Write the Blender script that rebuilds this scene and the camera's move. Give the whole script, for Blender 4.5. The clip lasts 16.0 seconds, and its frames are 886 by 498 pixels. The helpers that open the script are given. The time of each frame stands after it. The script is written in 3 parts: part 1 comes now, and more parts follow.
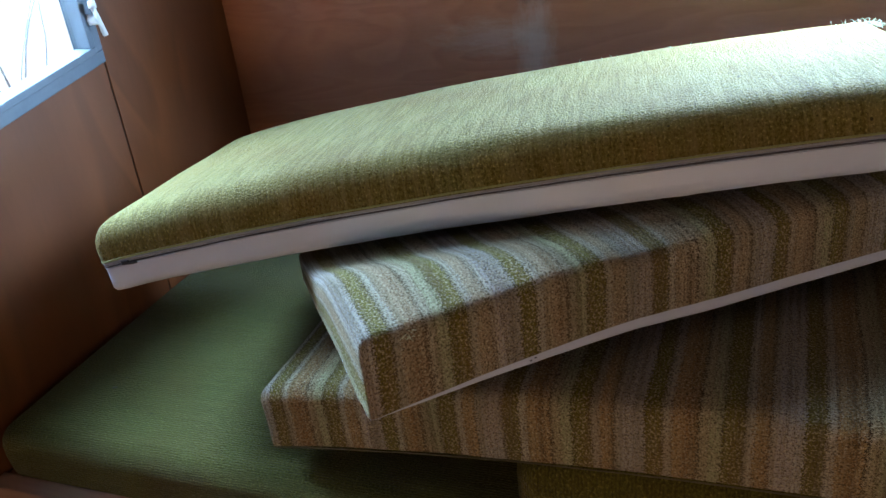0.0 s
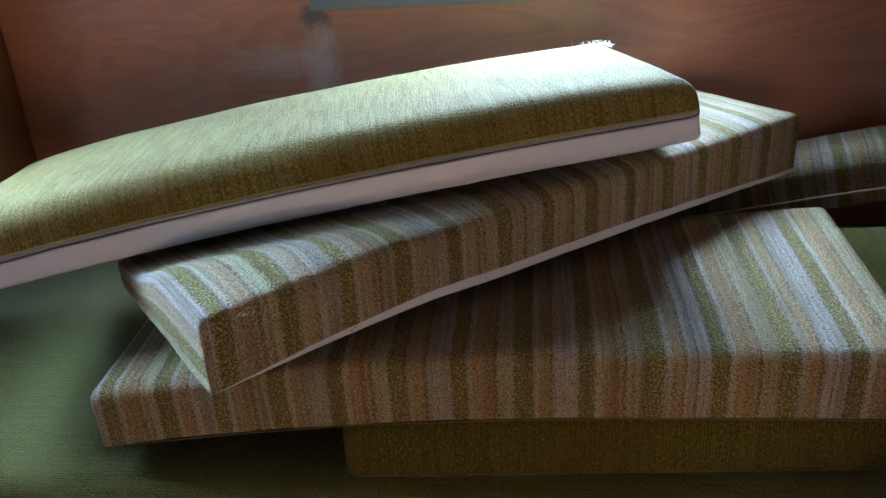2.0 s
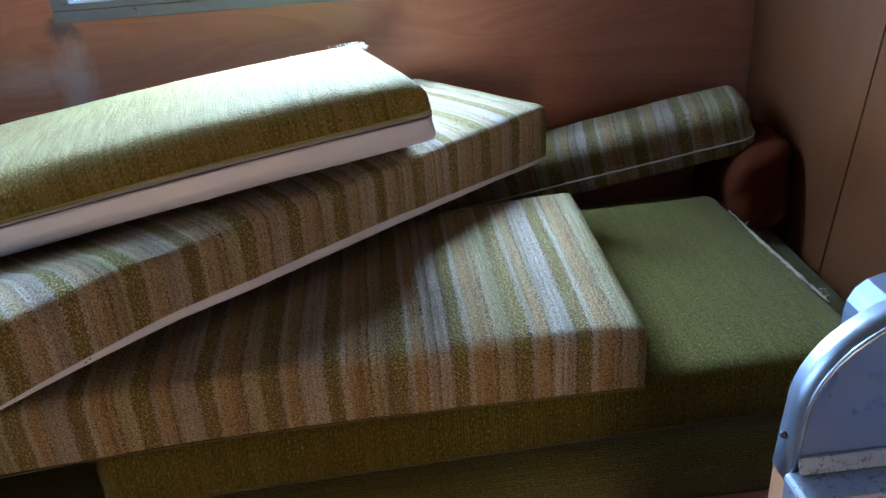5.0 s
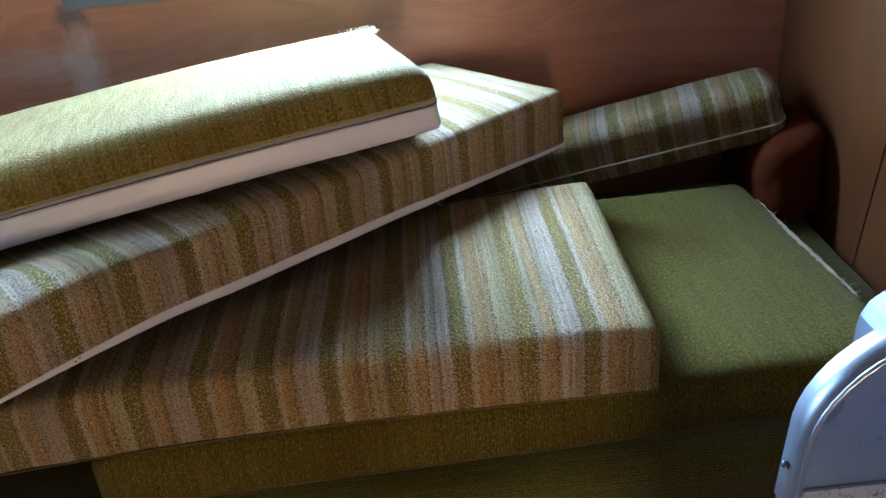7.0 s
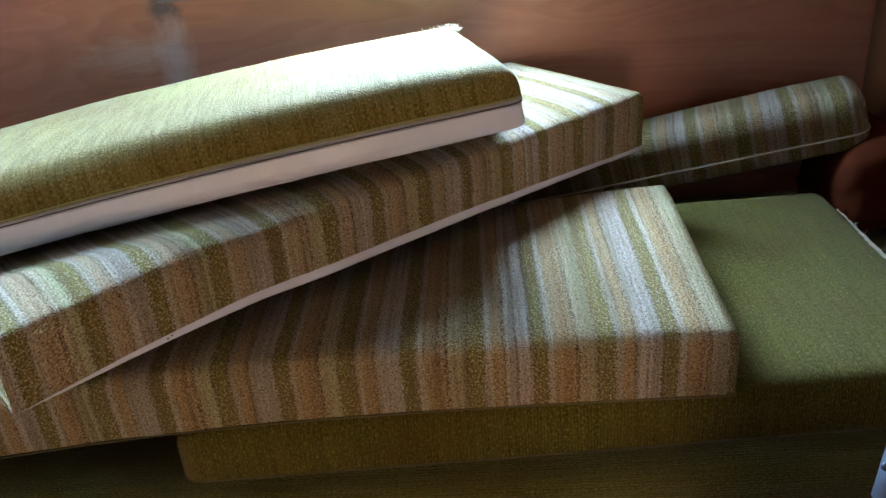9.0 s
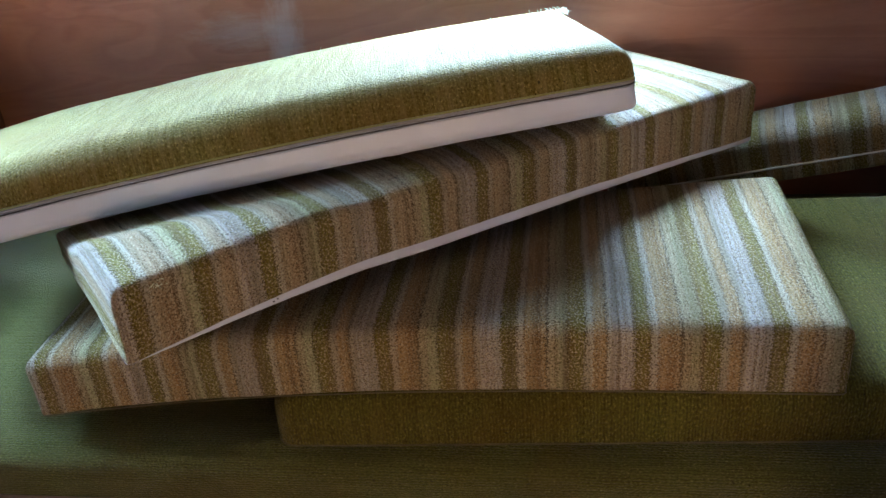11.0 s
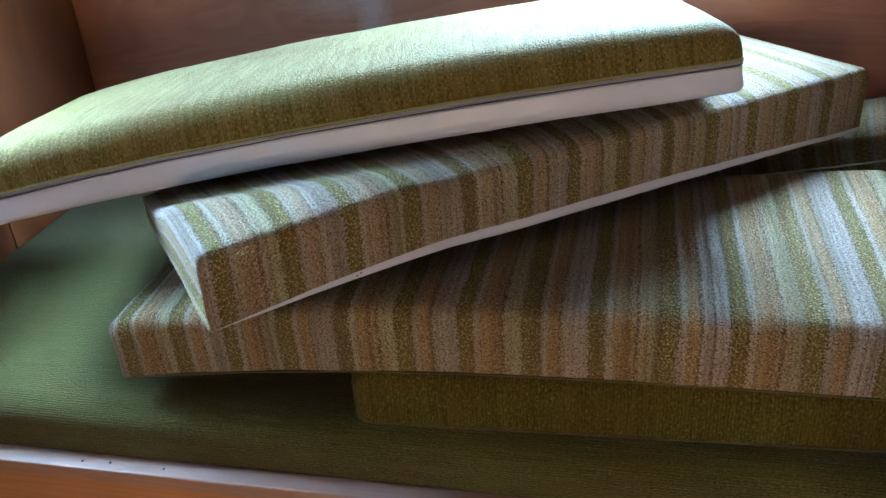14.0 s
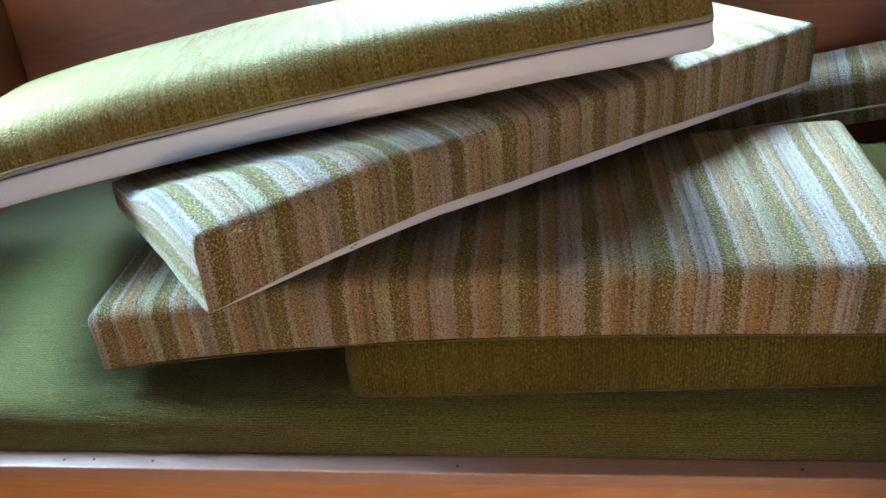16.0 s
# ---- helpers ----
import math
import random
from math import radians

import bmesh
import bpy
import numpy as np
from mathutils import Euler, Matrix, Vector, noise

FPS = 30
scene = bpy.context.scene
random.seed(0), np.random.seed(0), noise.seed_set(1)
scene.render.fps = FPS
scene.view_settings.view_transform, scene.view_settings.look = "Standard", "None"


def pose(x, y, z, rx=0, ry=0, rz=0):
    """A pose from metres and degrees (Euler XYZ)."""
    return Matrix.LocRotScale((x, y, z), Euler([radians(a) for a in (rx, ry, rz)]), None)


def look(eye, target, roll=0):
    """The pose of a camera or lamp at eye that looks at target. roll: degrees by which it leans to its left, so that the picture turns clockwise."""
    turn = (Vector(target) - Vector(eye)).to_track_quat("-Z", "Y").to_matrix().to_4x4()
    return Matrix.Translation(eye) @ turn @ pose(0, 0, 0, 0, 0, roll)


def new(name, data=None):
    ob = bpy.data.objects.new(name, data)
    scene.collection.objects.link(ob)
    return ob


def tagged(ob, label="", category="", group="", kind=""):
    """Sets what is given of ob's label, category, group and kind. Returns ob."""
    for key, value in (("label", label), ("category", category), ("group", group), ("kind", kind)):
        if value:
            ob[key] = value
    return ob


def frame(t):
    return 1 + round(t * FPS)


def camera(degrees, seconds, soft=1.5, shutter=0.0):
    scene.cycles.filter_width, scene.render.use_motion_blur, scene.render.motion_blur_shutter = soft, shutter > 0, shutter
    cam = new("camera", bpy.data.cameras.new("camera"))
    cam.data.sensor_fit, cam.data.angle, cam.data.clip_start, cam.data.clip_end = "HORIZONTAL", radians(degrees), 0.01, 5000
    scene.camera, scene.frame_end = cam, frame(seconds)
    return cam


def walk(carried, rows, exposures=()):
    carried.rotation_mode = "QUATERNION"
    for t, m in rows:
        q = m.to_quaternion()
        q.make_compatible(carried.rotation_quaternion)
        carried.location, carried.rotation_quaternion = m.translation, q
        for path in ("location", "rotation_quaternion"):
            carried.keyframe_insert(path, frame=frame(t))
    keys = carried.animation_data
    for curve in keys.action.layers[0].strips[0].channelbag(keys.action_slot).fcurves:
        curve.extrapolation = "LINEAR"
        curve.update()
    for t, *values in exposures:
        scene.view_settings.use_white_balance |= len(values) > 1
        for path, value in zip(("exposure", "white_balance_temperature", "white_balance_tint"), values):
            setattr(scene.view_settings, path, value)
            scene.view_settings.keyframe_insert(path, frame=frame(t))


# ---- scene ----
cam = camera(54.6, 16.0)
PATH = [
    (0, (-0.064, -0.114, 1.336), (-0.766, 1.527, 0.435), -7.0),
    (0.5, (-0.072, -0.135, 1.343), (-0.687, 1.513, 0.39), -7.9),
    (1, (-0.107, -0.158, 1.337), (-0.54, 1.556, 0.402), -5.3),
    (1.5, (-0.119, -0.242, 1.336), (-0.403, 1.525, 0.443), -3.5),
    (2, (-0.068, -0.295, 1.345), (-0.279, 1.496, 0.479), -3.7),
    (2.5, (0.009, -0.305, 1.376), (0.001, 1.484, 0.482), -1.8),
    (3, (0.06, -0.321, 1.381), (0.174, 1.47, 0.498), -1.7),
    (3.5, (0.063, -0.328, 1.375), (0.197, 1.464, 0.496), -2.3),
    (4, (0.06, -0.329, 1.374), (0.198, 1.461, 0.493), -3.1),
    (6.5, (0.172, -0.234, 1.351), (0.265, 1.527, 0.406), -5.1),
    (7, (0.156, -0.24, 1.353), (0.193, 1.525, 0.414), -5.2),
    (7.5, (0.149, -0.247, 1.355), (0.143, 1.522, 0.423), -5.2),
    (8, (0.142, -0.25, 1.355), (0.12, 1.52, 0.424), -5.1),
    (8.5, (0.13, -0.257, 1.361), (0.069, 1.512, 0.432), -5.0),
    (10.8, (0.075, -0.27, 1.335), (-0.154, 1.488, 0.411), -4.3),
    (11, (0.073, -0.273, 1.335), (-0.191, 1.48, 0.409), -4.5),
    (11.5, (0.073, -0.27, 1.334), (-0.2, 1.482, 0.409), -4.4),
    (12, (0.07, -0.291, 1.342), (-0.201, 1.47, 0.435), -3.9),
    (12.5, (0.067, -0.315, 1.343), (-0.215, 1.46, 0.466), -3.7),
    (13, (0.048, -0.294, 1.332), (-0.264, 1.464, 0.431), -3.4),
    (13.5, (0.035, -0.25, 1.313), (-0.344, 1.472, 0.369), -4.3),
    (14, (0.037, -0.246, 1.316), (-0.378, 1.462, 0.363), -4.2),
    (14.5, (0.027, -0.251, 1.311), (-0.374, 1.458, 0.354), -3.9),
    (15, (-0.016, -0.261, 1.308), (-0.334, 1.462, 0.343), -3.8),
    (15.5, (-0.053, -0.28, 1.306), (-0.232, 1.459, 0.333), -4.5),
    (16, (-0.067, -0.272, 1.303), (-0.295, 1.445, 0.303), -4.6),
]
walk(cam, [(t, look(eye, target, roll)) for t, eye, target, roll in PATH],
     [(0, -0.8, 6500, 16), (1, -0.72, 6450, 18), (2.2, -0.7, 6500, 20), (3, -0.65, 6000, 20), (4, -0.6, 6100, 20), (6.5, -0.25, 7000, 18), (8.5, -0.22, 7000, 18),
      (11.5, -0.12, 6300, 17), (12.5, -0.4, 6200, 17), (13.5, -0.26, 6200, 16), (15, 0.02, 6150, 15), (16, 0.32, 6400, 14)])

# ---- world and light ----
world = bpy.data.worlds.new("world")
scene.world = world
world.use_nodes = True
wn = world.node_tree
sky = wn.nodes.new("ShaderNodeTexSky")
sky.sky_type, sky.sun_disc = "NISHITA", False
sky.sun_elevation, sky.sun_rotation = radians(48), radians(20)
wn.links.new(sky.outputs[0], wn.nodes["Background"].inputs[0])
wn.nodes["Background"].inputs[1].default_value = 0.05


def window_light(name, place, target, wide, high, power, colour):
    lamp = bpy.data.lights.new(name, "AREA")
    lamp.shape, lamp.size, lamp.size_y, lamp.energy, lamp.color = "RECTANGLE", wide, high, power, colour
    ob = new(name, lamp)
    ob.matrix_world = look(place, target)
    return ob


XL, XR, YB, YF, ZC = -1.34, 1.025, 1.70, -2.3, 1.95
BW = (-0.549, 0.274, 1.026, 1.53)      # back window opening: x0 x1 z0 z1
LW = (0.25, 1.227, 0.986, 1.50)       # side window opening: y0 y1 z0 z1
SLOPE = 0.128                         # the side window hangs out of true
FW = (-0.15, 0.65, 0.45, 1.15)        # unseen end opening, added for the warm fill lamp: x0 x1 z0 z1
KW = (-0.75, 0.05, 1.10, 1.55)        # unseen opening over the cooker, added for its fill lamp: y0 y1 z0 z1
window_light("back_sky_light", (0.13, 1.90, 1.46), (0.06, 1.20, 0.95), 0.5, 0.5, 110.0, (0.42, 0.70, 1.0))
window_light("back_window_light", (0.0, 1.680, 1.278), (0.0, 0.0, 1.278), 0.50, 0.46, 92.0, (0.42, 0.70, 1.0))
window_light("side_sky_light", (-1.77, 1.20, 1.65), (-0.70, 0.73, 0.63), 0.8, 0.7, 345.0, (0.40, 0.70, 1.0))
# added bluish fill for the metal partition, no such source in view
window_light("cooker_fill", (1.55, -0.40, 1.85), (0.5, -0.30, 0.85), 0.8, 0.6, 7.0, (0.55, 0.75, 1.0))
# added warm fill on the cushion fronts, in place of light bounced off wood
window_light("front_warm_fill", (0.22, -2.60, 0.80), (0.0, 0.9, 0.62), 0.7, 0.6, 36.0, (1.0, 0.74, 0.46))


# ---- materials ----
class Nodes:
    def __init__(self, name):
        self.m = bpy.data.materials.new(name)
        self.m.use_nodes = True
        self.t = self.m.node_tree
        self.b = self.t.nodes["Principled BSDF"]

    def add(self, kind, values=None, operation=""):
        n = self.t.nodes.new("ShaderNode" + kind)
        if operation:
            n.operation = operation
        for k, v in (values or {}).items():
            if isinstance(v, bpy.types.NodeSocket):
                self.t.links.new(v, n.inputs[k])
            else:
                n.inputs[k].default_value = v
        return n.outputs[0]

    def math(self, op, a, b=0.0, c=0.0):
        return self.add("Math", {0: a, 1: b, 2: c}, operation=op)

    def mix(self, fac, a, b, blend="MIX"):
        n = self.t.nodes.new("ShaderNodeMix")
        n.data_type, n.blend_type = "RGBA", blend
        for k, v in ((0, fac), (6, a), (7, b)):
            if isinstance(v, bpy.types.NodeSocket):
                self.t.links.new(v, n.inputs[k])
            else:
                n.inputs[k].default_value = v
        return n.outputs[2]

    def ramp(self, fac, stops, mode="LINEAR"):
        n = self.t.nodes.new("ShaderNodeValToRGB")
        n.color_ramp.interpolation = mode
        e = n.color_ramp.elements
        while len(e) < len(stops):
            e.new(0.5)
        for k, (p, c) in enumerate(stops):
            e[k].position, e[k].color = p, (*c, 1) if len(c) == 3 else c
        self.t.links.new(fac, n.inputs[0])
        return n.outputs[0]

    def coords(self, which, scale=(1, 1, 1), turn=(0, 0, 0)):
        n = self.t.nodes.new("ShaderNodeTexCoord")
        return self.add("Mapping", {0: n.outputs[which], 2: turn, 3: scale})

    def noise(self, vec, scale=1.0, detail=3.0, rough=0.5, distort=0.0):
        return self.add("TexNoise", {"Vector": vec, "Scale": scale, "Detail": detail, "Roughness": rough, "Distortion": distort})

    def set(self, **values):
        for k, v in values.items():
            k = k.replace("_", " ").capitalize() if k not in ("IOR",) else k
            k = {"Base color": "Base Color", "Sheen weight": "Sheen Weight", "Sheen roughness": "Sheen Roughness", "Coat weight": "Coat Weight",
                 "Coat roughness": "Coat Roughness", "Specular ior level": "Specular IOR Level", "Transmission weight": "Transmission Weight", "Emission strength": "Emission Strength"}.get(k, k)
            if isinstance(v, bpy.types.NodeSocket):
                self.t.links.new(v, self.b.inputs[k])
            else:
                self.b.inputs[k].default_value = v
        return self

    def bump(self, height, strength=0.5, distance=0.002):
        out = self.add("Bump", {"Strength": strength, "Distance": distance, "Height": height})
        self.t.links.new(out, self.b.inputs["Normal"])
        return self


def c4(r, g, b):
    return (r, g, b, 1)


def green_fabric(name, dark, light, along=True, worn=0.5, sheen=0.3, streaks=0.35, ribs=0.1, grain=1.0):
    """A nubbly weave of short stitches; along: the stitches run with the cushion's length."""
    n = Nodes(name)
    uv = n.coords("UV")
    sep = n.t.nodes.new("ShaderNodeSeparateXYZ")
    n.t.links.new(uv, sep.inputs[0])
    across = sep.outputs[1] if along else sep.outputs[0]
    wobble = n.math("MULTIPLY", n.noise(uv, 90.0, 3.0), 0.006)
    rows = n.math("ADD", n.math("MULTIPLY", n.math("SINE", n.math("MULTIPLY", n.math("ADD", across, wobble), 1250.0)), 0.5), 0.5)
    stitch = n.noise(n.coords("UV", (220, 400, 1) if along else (400, 220, 1)), grain, 2.0, 0.65)
    nub = n.noise(uv, 260.0 * grain, 2.0, 0.6)
    slub = n.noise(n.coords("UV", (7, 130, 1) if along else (130, 7, 1)), 1.0, 3.0, 0.6)
    blot = n.noise(uv, 4.0, 5.0, 0.65)
    body = n.math("ADD", n.math("MULTIPLY", stitch, 1 - ribs), n.math("MULTIPLY", rows, ribs))
    col = n.mix(n.ramp(body, [(0.36, (0, 0, 0)), (0.62, (1, 1, 1))]), c4(*dark), c4(*light))
    tips = n.ramp(n.math("ADD", n.math("MULTIPLY", stitch, 0.6), n.math("MULTIPLY", nub, 0.4)), [(0.57, (0, 0, 0)), (0.63, (1, 1, 1))])
    col = n.mix(n.math("MULTIPLY", tips, n.math("ADD", n.math("MULTIPLY", rows, 2.5 * ribs), 0.75 - 1.5 * ribs)), col, c4(light[0] * 1.8 + 0.04, light[1] * 1.6 + 0.04, light[2] * 2.0 + 0.02))
    col = n.mix(n.math("MULTIPLY", n.ramp(slub, [(0.45, (0, 0, 0)), (0.72, (1, 1, 1))]), streaks), col, c4(light[0] * 1.4, light[1] * 1.3, light[2] * 1.9))
    col = n.mix(n.math("MULTIPLY", n.ramp(slub, [(0.30, (1, 1, 1)), (0.46, (0, 0, 0))]), streaks * 0.8), col, c4(dark[0] * 1.1, dark[1] * 0.95, dark[2] * 0.8))
    col = n.mix(n.math("MULTIPLY", n.ramp(blot, [(0.35, (0, 0, 0)), (0.7, (1, 1, 1))]), worn), col, c4(dark[0] * 1.2 + 0.018, dark[1] * 0.85, dark[2] * 0.6))
    pits = n.ramp(n.noise(uv, 210.0, 2.0, 0.6), [(0.30, (1, 1, 1)), (0.38, (0, 0, 0))])
    col = n.mix(n.math("MULTIPLY", pits, 0.7), col, c4(dark[0] * 0.35, dark[1] * 0.35, dark[2] * 0.35))
    dirt = n.ramp(n.noise(uv, 60.0, 2.0, 0.5), [(0.735, (0, 0, 0)), (0.755, (1, 1, 1))])
    col = n.mix(n.math("MULTIPLY", dirt, 0.8), col, c4(0.02, 0.016, 0.008))
    h = n.math("ADD", n.math("ADD", stitch, nub), n.math("MULTIPLY", rows, 1.5 * ribs))
    return n.set(base_color=col, roughness=0.92, sheen_weight=sheen * 0.25, sheen_roughness=0.4, specular_ior_level=0.1).bump(h, 1.0, 0.0034).m


STRIPES = ((0.0, "green"), (0.125, "dark"), (0.135, "white"), (0.185, "brown"), (0.193, "tan"), (0.235, "brown"), (0.242, "tan"), (0.28, "dark"), (0.295, "white"), (0.325, "blue"),
           (0.375, "brown"), (0.384, "blue"), (0.425, "brown"), (0.432, "blue"), (0.488, "dark"), (0.50, "green"), (0.605, "dark"), (0.615, "white"), (0.665, "brown"), (0.675, "tan"),
           (0.735, "orange"), (0.78, "brown"), (0.79, "tan"), (0.83, "dark"), (0.85, "pale"), (0.90, "brown"), (0.908, "mint"), (0.985, "dark"))
YARN = {"green": (0.128, 0.106, 0.014), "white": (0.355, 0.315, 0.25), "tan": (0.30, 0.195, 0.090), "orange": (0.265, 0.155, 0.060), "dark": (0.030, 0.020, 0.008),
        "pale": (0.30, 0.25, 0.15), "blue": (0.345, 0.31, 0.285), "mint": (0.28, 0.27, 0.155), "brown": (0.095, 0.054, 0.022)}


def striped_fabric(name, start, period=0.184, faded=0.0):
    """A woven stripe across the cushion's length; start: where along it a repeat begins; faded: how far the tan yarns have paled."""
    def yarn(k):
        return tuple(v + (w - v) * faded for v, w in zip(YARN[k], YARN["white"] if k in ("tan", "orange", "pale") else YARN[k]))
    n = Nodes(name)
    uv = n.coords("UV")
    sep = n.t.nodes.new("ShaderNodeSeparateXYZ")
    n.t.links.new(uv, sep.inputs[0])
    sway = n.math("MULTIPLY", n.math("SUBTRACT", n.noise(n.coords("UV", (5, 3, 1)), 1.0, 2.0), 0.5), 0.006)
    ragged = n.math("MULTIPLY", n.math("SUBTRACT", n.noise(n.coords("UV", (240, 460, 1)), 1.0, 2.0, 0.7), 0.5), 0.028)
    along = n.math("ADD", n.math("ADD", sep.outputs[0], sway), ragged)
    phase = n.math("FRACT", n.math("DIVIDE", n.math("SUBTRACT", along, start - 20 * period), period))
    col = n.ramp(phase, [(p, yarn(k)) for p, k in STRIPES], "CONSTANT")
    # fine warp threads of other colours within each stripe
    warp = n.noise(n.coords("UV", (330, 5, 1)), 1.0, 2.0, 0.6)
    col = n.mix(n.math("MULTIPLY", n.ramp(warp, [(0.50, (0, 0, 0)), (0.64, (1, 1, 1))]), 0.40), col, c4(0.085, 0.052, 0.02))
    warp2 = n.noise(n.coords("UV", (270, 4, 1), (0, 0, 0.003)), 1.3, 2.0, 0.6)
    col = n.mix(n.math("MULTIPLY", n.ramp(warp2, [(0.54, (0, 0, 0)), (0.68, (1, 1, 1))]), 0.28), col, c4(0.28, 0.235, 0.19))
    warm = n.noise(n.coords("UV", (22, 2.5, 1)), 1.0, 3.0)
    col = n.mix(n.math("MULTIPLY", n.ramp(warm, [(0.45, (0, 0, 0)), (0.7, (1, 1, 1))]), 0.38), col, c4(0.20, 0.095, 0.034))
    knots = n.noise(n.coords("UV", (330, 300, 1)), 1.0, 2.0, 0.7)
    col = n.mix(n.math("MULTIPLY", n.ramp(knots, [(0.54, (0, 0, 0)), (0.58, (1, 1, 1))]), 0.78), col, c4(0.050, 0.032, 0.012))
    pale = n.noise(n.coords("UV", (310, 290, 1), (0, 0, 0.7)), 1.0, 2.0, 0.7)
    col = n.mix(n.math("MULTIPLY", n.ramp(pale, [(0.56, (0, 0, 0)), (0.60, (1, 1, 1))]), 0.62), col, c4(0.48, 0.40, 0.28))
    dye = n.noise(n.coords("UV", (55, 1.2, 1), (0, 0, 0.02)), 1.0, 2.0, 0.6)
    col = n.mix(n.ramp(dye, [(0.35, (0.42, 0.42, 0.42)), (0.5, (0, 0, 0))]), col, c4(0.075, 0.050, 0.020))
    picks = n.noise(n.coords("UV", (260, 420, 1)), 1.0, 1.0, 0.5)
    col = n.mix(n.ramp(picks, [(0.60, (0, 0, 0)), (0.65, (0.42, 0.42, 0.42))]), col, c4(0.42, 0.34, 0.22))
    grime = n.noise(uv, 5.0, 4.0, 0.65)
    col = n.mix(n.math("MULTIPLY", n.ramp(grime, [(0.45, (0, 0, 0)), (0.75, (1, 1, 1))]), 0.28), col, c4(0.10, 0.065, 0.024))
    h = n.math("ADD", n.math("ADD", knots, pale), n.math("MULTIPLY", warp, 0.8))
    return n.set(base_color=col, roughness=0.93, sheen_weight=0.04, sheen_roughness=0.45, specular_ior_level=0.08).bump(h, 1.0, 0.0040).m


def plywood(name, base, dark, scale, sheen=0.4, stains=False):
    n = Nodes(name)
    pos = n.coords("Object", scale)
    flow = n.noise(pos, 1.0, 2.0, 0.45, 0.9)
    rings = n.ramp(n.math("FRACT", n.math("MULTIPLY", flow, 9.0)), [(0.0, (0, 0, 0)), (0.8, (0.75, 0.75, 0.75)), (1.0, (0, 0, 0))])
    pores = n.noise(n.coords("Object", tuple(v * 22 for v in scale)), 1.0, 2.0, 0.7)
    blotch = n.noise(n.coords("Object"), 3.2, 4.0, 0.6)
    col = n.mix(n.math("MULTIPLY", rings, 0.7), c4(*base), c4(*dark))
    col = n.mix(n.math("MULTIPLY", n.ramp(pores, [(0.45, (0, 0, 0)), (0.75, (1, 1, 1))]), 0.16), col, c4(dark[0] * 0.6, dark[1] * 0.55, dark[2] * 0.5))
    col = n.mix(n.math("MULTIPLY", n.ramp(blotch, [(0.4, (0, 0, 0)), (0.75, (1, 1, 1))]), 0.35), col, c4(base[0] * 1.15, base[1] * 1.25, base[2] * 1.4))
    rough = n.ramp(blotch, [(0.3, (sheen,) * 3), (0.75, (sheen + 0.22,) * 3)])
    if stains:
        def blot(centre, size, low, high, grain):
            p = n.add("VectorMath", {0: n.coords("Object"), 1: centre}, operation="SUBTRACT")
            p = n.add("VectorMath", {0: p, 1: size}, operation="DIVIDE")
            d = n.t.nodes.new("ShaderNodeVectorMath")
            d.operation = "LENGTH"
            n.t.links.new(p, d.inputs[0])
            v = n.math("ADD", d.outputs["Value"], n.math("MULTIPLY", n.math("SUBTRACT", n.noise(n.coords("Object", grain), 1.0, 4.0, 0.7), 0.5), 1.6))
            return n.ramp(v, [(low, (1, 1, 1)), (high, (0, 0, 0))])
        col = n.mix(n.math("MULTIPLY", blot((-0.563, 1.7, 0.86), (0.055, 1, 0.15), 0.2, 1.1, (30, 30, 12)), 0.36), col, c4(0.50, 0.47, 0.46))
        col = n.mix(n.math("MULTIPLY", blot((-0.66, 1.7, 0.88), (0.14, 1, 0.05), 0.2, 1.0, (14, 14, 50)), 0.3), col, c4(0.52, 0.43, 0.38))
        col = n.mix(n.math("MULTIPLY", blot((-0.567, 1.7, 0.985), (0.05, 1, 0.035), 0.3, 1.0, (40, 40, 40)), 0.85), col, c4(0.05, 0.045, 0.05))
    return n.set(base_color=col, roughness=rough, specular_ior_level=0.5).bump(pores, 0.15, 0.001).m


def plain(name, colour, rough, metal=0.0, vary=0.15, scale=20.0, bump=0.1, spec=0.5, sheen=0.0):
    n = Nodes(name)
    v = n.noise(n.coords("Object"), scale, 4.0, 0.6)
    col = n.mix(n.math("MULTIPLY", n.ramp(v, [(0.35, (0, 0, 0)), (0.7, (1, 1, 1))]), vary * 2), c4(*colour), c4(*(x * (1 - vary * 2.2) for x in colour)))
    rr = n.ramp(v, [(0.3, (max(0.05, rough - 0.08),) * 3), (0.7, (min(1, rough + 0.12),) * 3)])
    return n.set(base_color=col, roughness=rr, metallic=metal, specular_ior_level=spec, sheen_weight=sheen).bump(v, bump, 0.001).m


def pitted_metal(name):
    n = Nodes(name)
    v = n.noise(n.coords("Object"), 420.0, 3.0, 0.75)
    w = n.noise(n.coords("Object"), 70.0, 3.0, 0.6)
    pits = n.ramp(n.math("ADD", n.math("MULTIPLY", v, 0.6), n.math("MULTIPLY", w, 0.4)), [(0.55, (0, 0, 0)), (0.60, (1, 1, 1))])
    col = n.mix(n.math("MULTIPLY", pits, 0.6), c4(0.34, 0.42, 0.55), c4(0.05, 0.06, 0.08))
    rough = n.mix(pits, c4(0.34, 0.34, 0.34), c4(0.8, 0.8, 0.8))
    return n.set(base_color=col, roughness=rough, metallic=0.85).bump(pits, 0.4, 0.0008).m


